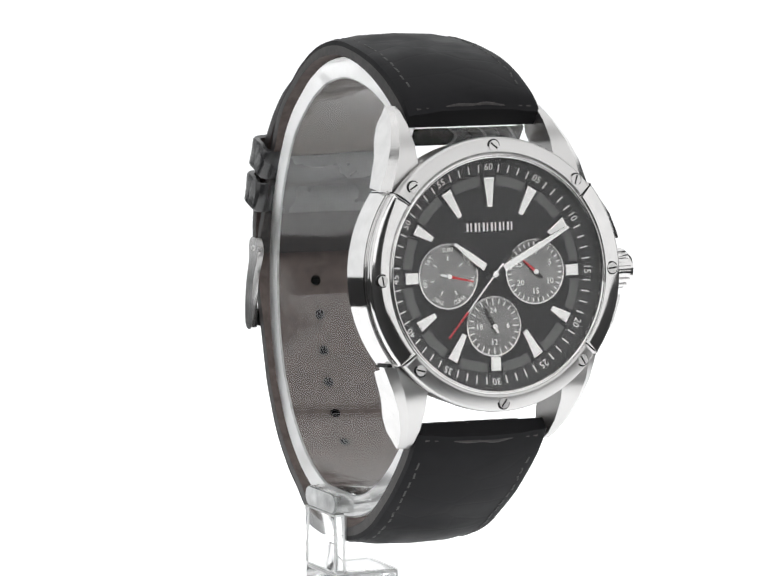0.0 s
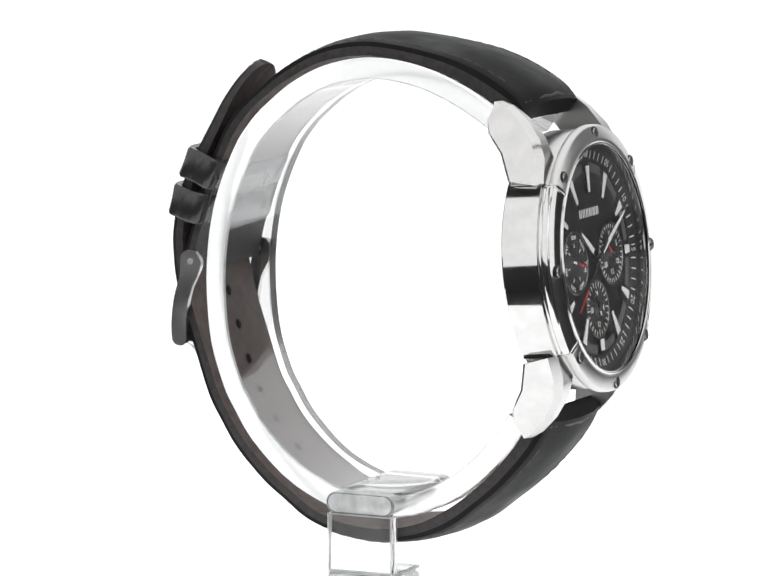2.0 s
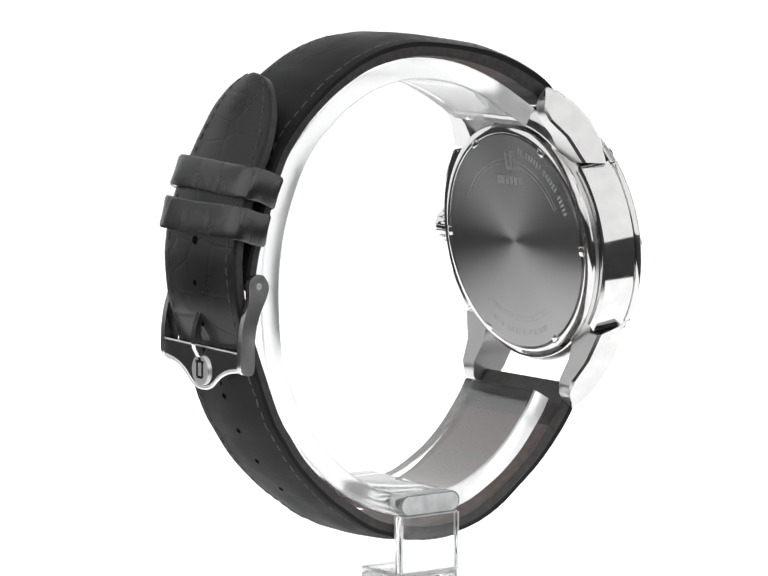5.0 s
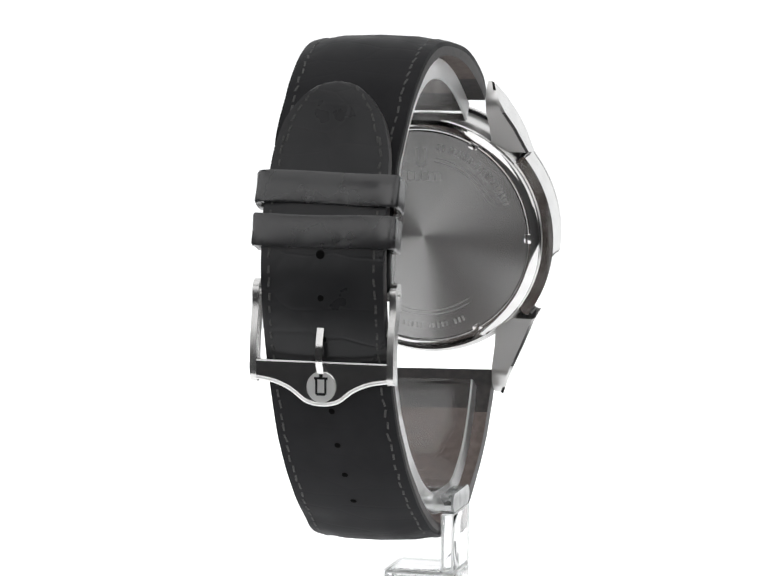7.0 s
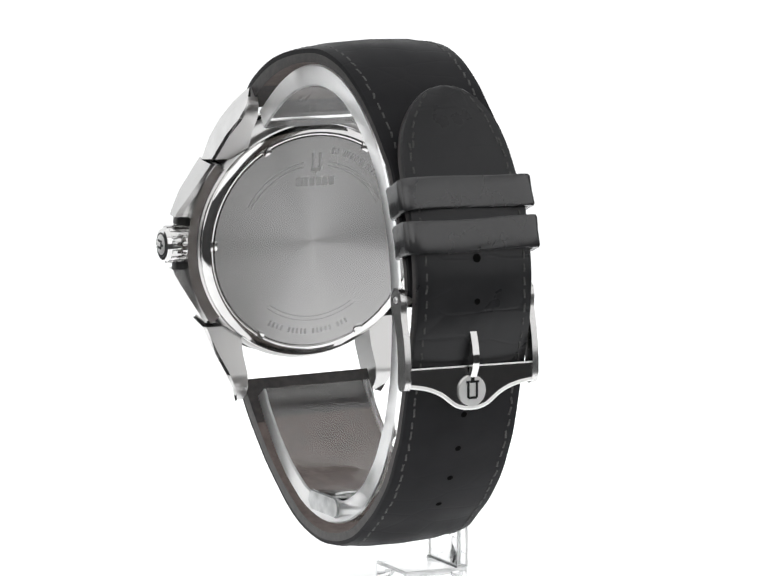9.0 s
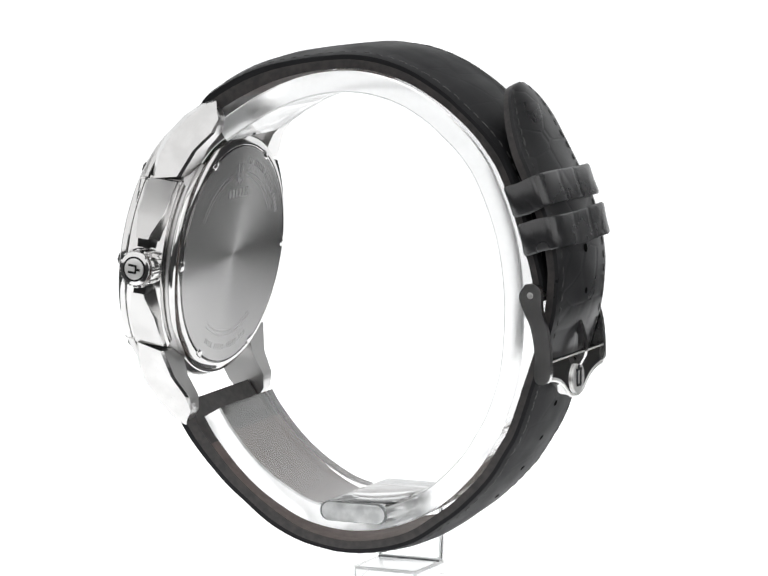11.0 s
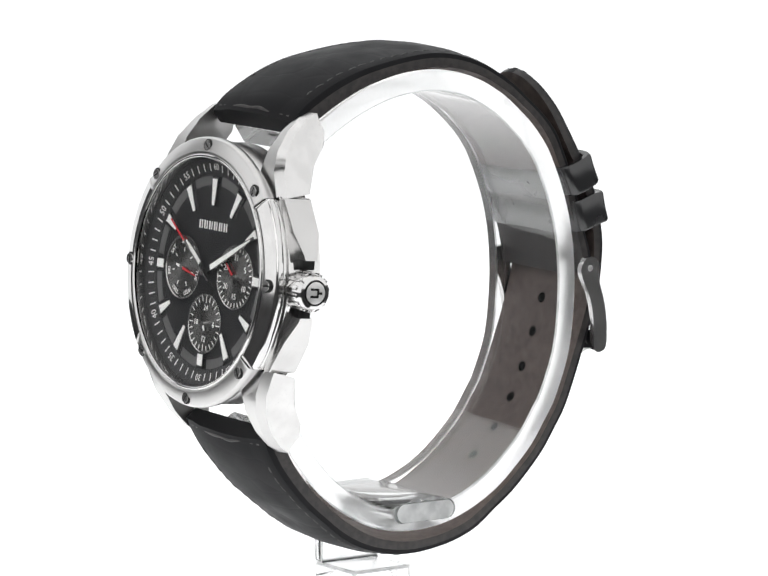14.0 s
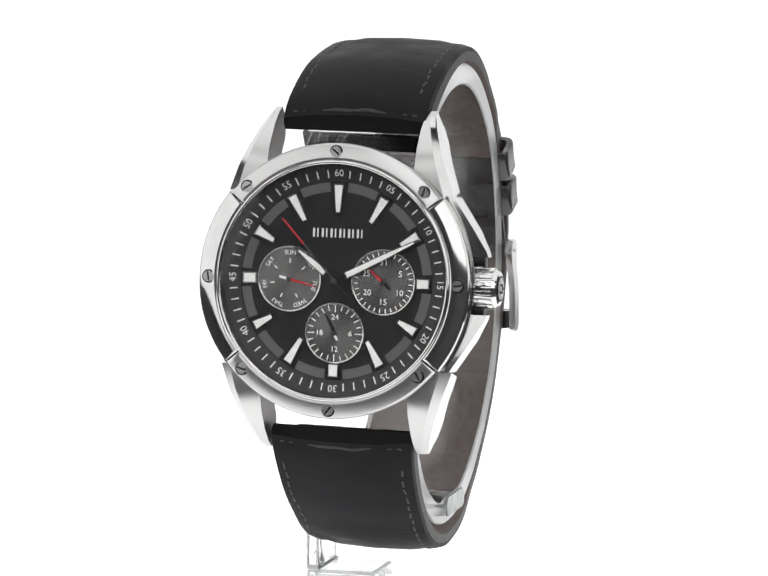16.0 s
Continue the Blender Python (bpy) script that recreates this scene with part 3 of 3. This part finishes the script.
def crease(place, s0, ob):
    """A pressed fold across the leather close to the lugs."""
    bm = bmesh.new()
    rows = []
    for u in np.linspace(-0.86, 0.86, 36):
        s = s0 + 0.35 * noise.noise(Vector((u * 3, s0, 0)))
        rows.append([bm.verts.new(place(s + d, u, h)[0]) for d, h in ((-0.28, -0.05), (-0.08, 0.05), (0.08, 0.05), (0.28, -0.05))])
    for a, b in zip(rows, rows[1:]):
        for j in range(3):
            bm.faces.new((a[j], a[j + 1], b[j + 1], b[j]))
    part("fold", bm, EDGE, ob, "", None, 60)


crease(on_upper, 0.9, upper_strap)
crease(on_lower, 0.9, lower_strap)


def edge_run(s0, s1, u, pitch=2.0, length=1.25):
    out = []
    s = s0
    while s < s1:
        out.append(((s, u + rng.uniform(-0.02, 0.02)), (s + length * rng.uniform(0.85, 1.2), u + rng.uniform(-0.02, 0.02))))
        s += pitch * rng.uniform(0.93, 1.07)
    return out


stitches(on_upper, edge_run(5.5, upper_len - 8, 0.83) + edge_run(5.5, upper_len - 8, -0.83), upper_strap)
stitches(on_lower, edge_run(5.5, lower_len - 14, 0.85) + edge_run(5.5, lower_len - 14, -0.85) + edge_run(lower_len - 14, lower_len - 1.6, 0.8, 1.9) + edge_run(lower_len - 14, lower_len - 1.6, -0.8, 1.9), lower_strap)


def frame_at(place, s, u, h):
    p, n = place(s, u, h)
    ahead, _ = place(s + 0.5, u, h)
    t = (ahead - p).normalized()
    x = t.cross(n).normalized()
    m = Matrix((x, t, n)).transposed().to_4x4()
    return Matrix.Translation(p * MM) @ m


# punched holes: dark cups a little proud of the leather, outside and on the lining
rising = [(s, on_lower(s, 0.0, 0.0)[0]) for s in np.linspace(45, lower_len - 4, 400)]
for z in (3.5, -3.3, -10.0, -16.0, -22.0, -27.8, -33.2, -38.2):
    s = min(rising, key=lambda q: abs(q[1].z - z) + (50 if q[1].y < 5 else 0))[0]
    wide = 0.7 if z > 0 else 0.5
    part("strap_hole", lathe([(0, 0.0), (wide - 0.15, 0.0), (wide, 0.05), (wide - 0.15, 0.09), (0, 0.03)], n=20), HOLE, lower_strap, "", frame_at(on_lower, s, 0.0, -0.01))
    p, n = on_lower(s, 0.0, -0.03, True)
    m = frame_at(on_lower, s, 0.0, 0.0)
    m.translation = p * MM
    part("strap_hole", lathe([(0, 0.0), (0.8, 0.0), (0.9, -0.06), (0, -0.09)], n=20), HOLE, lower_strap, "", m)


for i, (s, u, w) in enumerate(((13.5, 0.0, 3.6), (16.0, -0.1, 4.4), (18.2, 0.05, 3.0))):
    p, n = on_lower(s, u, 0.0, True)
    m = frame_at(on_lower, s, u, 0.0)
    m.translation = p * MM
    part("stamped_mark", box(-w / 2, w / 2, -0.25, 0.25, -0.04, 0.03), STAMP, lower_strap, "", m)


def keeper(y, z, angle, label):
    """A leather loop round both straps; angle: lean of its axis from upright."""
    bm = bmesh.new()
    w, d, t, h = 11.35, 2.5, 0.95, 2.55
    n = 144
    uv = bm.loops.layers.uv.new("UVMap")
    rings = []
    for i in range(n):
        a = 2 * math.pi * i / n
        c, s = math.cos(a), math.sin(a)
        sup = (abs(c) ** 7 + abs(s) ** 7) ** (-1 / 7)
        wob = 0.14 * math.sin(3 * a + y)
        groove = 0.05 if i in (30, 42) else 0.0
        ring = []
        for q, (k, zz) in enumerate(((0, -h), (0.85, -h - 0.05), (1.05, -h + 0.35), (0.98, 0), (1.05, h - 0.35), (0.85, h + 0.05), (0, h))):
            ring.append(bm.verts.new((MID + c * sup * (w + t * k - 0.7), s * sup * (d + t * k - (groove if k else 0)), zz + wob)))
        rings.append(ring)
    for i in range(n):
        a, b = rings[i], rings[(i + 1) % n]
        for j in range(7):
            f = bm.faces.new((a[j], a[(j + 1) % 7], b[(j + 1) % 7], b[j]))
            f.material_index = 1 if j in (6,) else 0
            for loop, (ii, jj) in zip(f.loops, ((i, j), (i, j + 1), (i + 1, j + 1), (i + 1, j))):
                loop[uv].uv = (jj * 0.0011 + y * 0.01, ii * 0.00055)
    bm.transform(Matrix.Translation((0, y, z)) @ Matrix.Rotation(radians(angle), 4, "X"))
    part(name="keeper", bm=bm, mat=[GLOSSY_LEATHER, LINING], parent=watch, label=label, m=None, smooth=50)


keeper(29.9, 12.4, 22, "black leather sliding strap keeper")
keeper(32.1, 6.3, 14, "black leather fixed strap keeper")


def build_buckle_frame():
    # local axes: x across, y down the bar, z outwards from the wrist
    base = Matrix.Translation((2.0 * MM, 31.3 * MM, -3.1 * MM)) @ Matrix(((0.955, 0, 0, 0), (0, 0, 1, 0), (0, -1, 0, 0), (0, 0, 0, 1)))
    bar = [(-12.0, 10.6), (12.0, 10.6), (12.0, 13.3), (8.2, 13.9), (5.4, 15.0), (3.0, 16.7), (1.4, 17.3), (-1.4, 17.3), (-3.0, 16.7), (-5.4, 15.0), (-8.2, 13.9), (-12.0, 13.3)]
    bm = bevel(prism(bar, 1.4, 3.2), 0.35)
    buckle = part("buckle", bm, POLISH, watch, "polished steel pin buckle with a swelling front bar", base)
    # rounded beads of paler steel, added for the highlights on the bar's two edges
    def bead(points, r):
        b = bmesh.new()
        rings = []
        for i, (x, y) in enumerate(points):
            x0, y0 = points[max(i - 1, 0)]
            x1, y1 = points[min(i + 1, len(points) - 1)]
            d = Vector((x1 - x0, y1 - y0, 0)).normalized()
            across = Vector((d.y, -d.x, 0))
            rings.append([b.verts.new(Vector((x, y, 3.1)) + across * r * math.cos(a) + Vector((0, 0, 0.7 * r * math.sin(a)))) for a in np.linspace(0, 2 * math.pi, 12, endpoint=False)])
        for p, q in zip(rings, rings[1:]):
            for j in range(12):
                b.faces.new((p[j], p[(j + 1) % 12], q[(j + 1) % 12], q[j]))
        b.faces.new(rings[0][::-1])
        b.faces.new(rings[-1])
        return b
    low = [(float(x), float(y)) for x, y in spline([(-12.0, 13.2), (-8.2, 13.8), (-5.4, 14.9), (-3.0, 16.6), (-1.4, 17.15), (0, 17.25), (1.4, 17.15), (3.0, 16.6), (5.4, 14.9), (8.2, 13.8), (12.0, 13.2)], 60)[0]]
    part("bead", bead(low, 0.36), BRIGHT, buckle, "pale rounded bead for the highlight on the lower edge")
    part("bead", bead([(-11.2, 10.65), (0, 10.65), (11.2, 10.65)], 0.17), BRIGHT, buckle, "pale rounded bead for the highlight on the upper edge")
    for sx in (-1, 1):
        side = bmesh.new()
        outline = [(-1.7, -0.9), (-1.9, 0.3), (-1.3, 1.5), (0.0, 1.9), (2.2, 1.9), (6.0, 3.0), (10.0, 3.5), (13.6, 3.25), (13.7, 1.0), (9.0, 0.8), (5.0, 0.0), (2.0, -1.4), (0.0, -1.9)]
        outline = [(float(y), float(z)) for y, z in spline(outline + outline[:1], 53)[0][:-1]]
        a = [side.verts.new((sx * 11.1, y, z)) for y, z in outline]
        b = [side.verts.new((sx * 12.2, y, z)) for y, z in outline]
        side.faces.new(a)
        side.faces.new(b[::-1])
        for i in range(len(outline)):
            side.faces.new((a[i], a[(i + 1) % len(outline)], b[(i + 1) % len(outline)], b[i]))
        bevel(side, 0.22, 2, 50)
        arm = part("buckle_arm", side, BUCKLE, buckle, "polished steel side arm")
        pin = lathe([(0, 0), (0.55, 0), (0.45, 0.25), (0, 0.3)], n=20)
        pin.transform(Matrix.Translation((sx * 12.15, 0, 0)) @ Matrix.Rotation(radians(90 * sx), 4, "Y"))
        part("pin_end", pin, STEEL, arm)
    bar_pin = lathe([(0, -11.6), (0.65, -11.6), (0.65, 11.6), (0, 11.6)], n=20)
    bar_pin.transform(Matrix.Translation((0, 0, 1.0)) @ Matrix.Rotation(radians(90), 4, "Y"))
    part("spring_bar", bar_pin, STEEL, buckle)
    tongue = bmesh.new()
    prof = [(2.4, 2.0), (2.4, 2.7), (3.2, 3.1), (7.2, 4.6), (9.4, 5.0), (10.9, 4.7), (12.3, 3.9), (12.2, 3.1), (10.4, 3.6), (7.4, 3.6), (3.4, 2.2)]
    a = [tongue.verts.new((-0.58, y, z)) for y, z in prof]
    b = [tongue.verts.new((0.58, y, z)) for y, z in prof]
    tongue.faces.new(a)
    tongue.faces.new(b[::-1])
    for i in range(len(prof)):
        tongue.faces.new((a[i], a[(i + 1) % len(prof)], b[(i + 1) % len(prof)], b[i]))
    bevel(tongue, 0.2)
    part("tongue", tongue, POLISH, buckle, "polished steel buckle tongue")
    medal = part("medallion", disc(2.45, 3.1, 3.6, 0.15, 40, 0, 14.5), BRIGHT, buckle, "round brushed emblem plate on the buckle")
    part("emblem", join(box(-0.95, -0.6, 13.0, 15.6, 3.55, 3.72), box(0.6, 0.95, 13.0, 15.6, 3.55, 3.72), box(-1.15, 1.15, 12.9, 13.25, 3.55, 3.72), box(-0.75, 0.75, 15.4, 15.8, 3.55, 3.72), box(-0.3, 0.3, 12.4, 12.9, 3.55, 3.72)), DARK, medal, "engraved plain emblem")


build_buckle_frame()

# ---- the clear acrylic stand ----
stand = tagged(new("watch_stand"), "clear acrylic C-shaped watch stand on a white board", "stand")
CUFF = [(-25.0, 21.9), (-19.0, 25.8), (-14.4, 28.2), (-9.6, 30.0), (-4.8, 31.0), (0, 31.3), (4.8, 30.7), (9.6, 29.2), (14.33, 26.6), (17.47, 24.1), (20.42, 21.4), (22.78, 18.5), (24.45, 15.7), (26.62, 10.7), (28.29, 5.3), (29.27, -1.0), (29.47, -8.0), (28.58, -16.6), (26.13, -24.0), (24.06, -27.7), (21.21, -32.0), (16.69, -36.6), (12.95, -39.4), (9.1, -41.4), (5.2, -42.8), (1.3, -43.5), (-2.7, -43.7), (-6.5, -43.3), (-10.4, -42.3), (-14.3, -40.4), (-18.2, -37.9), (-22.1, -34.4), (-26.0, -29.7), (-27.8, -26.8)]


def build_stand():
    path, tang, _ = spline(CUFF, 160)
    nrm = np.stack([tang[:, 1], -tang[:, 0]], 1)
    bm = bmesh.new()
    rings = []
    for i in range(160):
        y, z = path[i]
        t = 3.5
        ring = []
        for u, h in ((-9.3, 0.25), (-9.05, 0), (9.95, 0), (10.2, 0.25), (10.2, t - 0.25), (9.95, t), (-9.05, t), (-9.3, t - 0.25)):
            ring.append(bm.verts.new(lean(MID + u, y + nrm[i, 0] * h, z + nrm[i, 1] * h)))
        rings.append(ring)
    for a, b in zip(rings, rings[1:]):
        for j in range(8):
            f = bm.faces.new((a[j], a[(j + 1) % 8], b[(j + 1) % 8], b[j]))
            f.material_index = 0 if j in (1, 5) else 2 if j in (4, 6) else 1
    bm.faces.new(rings[0])
    bm.faces.new(rings[-1][::-1])
    cuff = part("cuff", bm, [CLEAR, CLOUDY, FROST], stand, "clear bent acrylic cuff inside the strap", None, 25)

    def solid(bm, name, label, parent=stand):
        """A clear block whose sawn narrow faces stay frosted."""
        for f in bm.faces:
            f.material_index = 1 if f.calc_area() < 11 else 0
        return part(name, bm, [ACRYLIC, FROST], parent, label)

    # the bar across, with round nose and flat frosted ends
    outline = []
    for k in range(24):
        a = 2 * math.pi * (k + 0.5) / 24
        cx, cz = (3.9 if math.cos(a) > 0 else -4.9), -40.8
        outline.append((cx + 1.65 * math.cos(a), cz + 1.65 * math.sin(a)))
    bm = bmesh.new()
    ends = []
    for x, inset in ((-12.1, 0.93), (-11.85, 1.0), (11.5, 1.0), (11.75, 0.93)):
        ends.append([bm.verts.new((x, -0.5 + (y + 0.5) * inset, -40.8 + (z + 40.8) * inset)) for y, z in outline])
    for n, (a, b) in enumerate(zip(ends, ends[1:])):
        for k in range(24):
            f = bm.faces.new((a[k], b[k], b[(k + 1) % 24], a[(k + 1) % 24]))
            f.material_index = 0 if n == 1 else 1
    for ring in (ends[0][::-1], ends[-1]):
        f = bm.faces.new(ring)
        f.material_index = 2
    bmesh.ops.recalc_face_normals(bm, faces=bm.faces)
    arm = part("bar", bm, [ACRYLIC, RIM, FROST], stand, "clear acrylic cross bar with frosted ends", None, 40)
    plate = solid(bevel(box(-12.1, -10.1, -6.2, 5.2, -52.2, -42.5), 0.3, 2), "upright", "clear acrylic upright plate")
    foot = solid(bevel(box(-12.1, -0.5, -6.2, 5.2, -55.4, -52.25), 0.5, 3), "foot", "clear acrylic foot block")
    # thin added strips stand in for the room's reflection along the sawn edges
    for x in (-12.1, -10.1):
        for y in (-6.2, 5.2):
            part("edge", box(x - 0.05, x + 0.05, y - 0.05, y + 0.05, -52.2, -42.6), CLOUDY, plate)
    for y in (-6.2, 5.2):
        part("edge", box(-11.8, -0.8, y - 0.05, y + 0.05, -52.36, -52.24), CLOUDY, foot)
    for x in (-12.1, -0.5):
        part("edge", box(x - 0.05, x + 0.05, -6.0, 5.0, -52.36, -52.24), CLOUDY, foot)
    part("glue_joint", box(-10.15, -9.85, -6.0, 5.0, -52.3, -52.0), RIM, foot)
    part("glue_joint", box(-12.0, -10.2, -5.6, 4.6, -42.6, -42.4), RIM, plate)
    for ob in (cuff, arm, plate, foot):
        ob.visible_shadow = False


build_stand()


# ---- what moves: the turntable's steady turn, and the second hand ----
def motions():
    # the table also sways sideways and up and down by fractions of a millimetre: seconds, x, z
    sway = [(0, -0.32, 0.53), (0.5, -0.02, 0.6), (1, 0.15, 0.65), (1.5, 0.17, 0.71), (2, 0.04, 0.76), (2.5, -0.16, 0.73), (3, -0.33, 0.67), (3.5, -0.42, 0.62), (4.7, -0.42, 0.64), (6, -0.34, 0.56), (6.5, -0.1, 0.43), (7, 0.32, 0.24), (7.5, 0.82, 0.01), (8, 0.88, -0.15), (8.5, 0.55, -0.24), (9.7, 0.1, -0.58), (11, -0.16, -0.78), (11.5, -0.31, -0.76), (12, -0.38, -0.73), (12.5, -0.36, -0.72), (13, -0.33, -0.69), (13.5, -0.22, -0.63), (14, -0.06, -0.58), (14.5, 0.1, -0.49), (15, 0.24, -0.36), (15.5, 0.19, -0.24), (16, 0.01, -0.14)]
    turn = [(t, Matrix.Translation((x * MM, 0, LIFT + z * MM)) @ Matrix.Rotation(radians(25.87 + 19.928 * t), 4, "Z")) for t, x, z in sway]
    walk(watch, turn)
    walk(stand, turn)
    walk(second_hand, [(t, CASE @ Matrix.Rotation(-radians(221.5 + 6.0 * t), 4, "Z")) for t in range(17)])


motions()
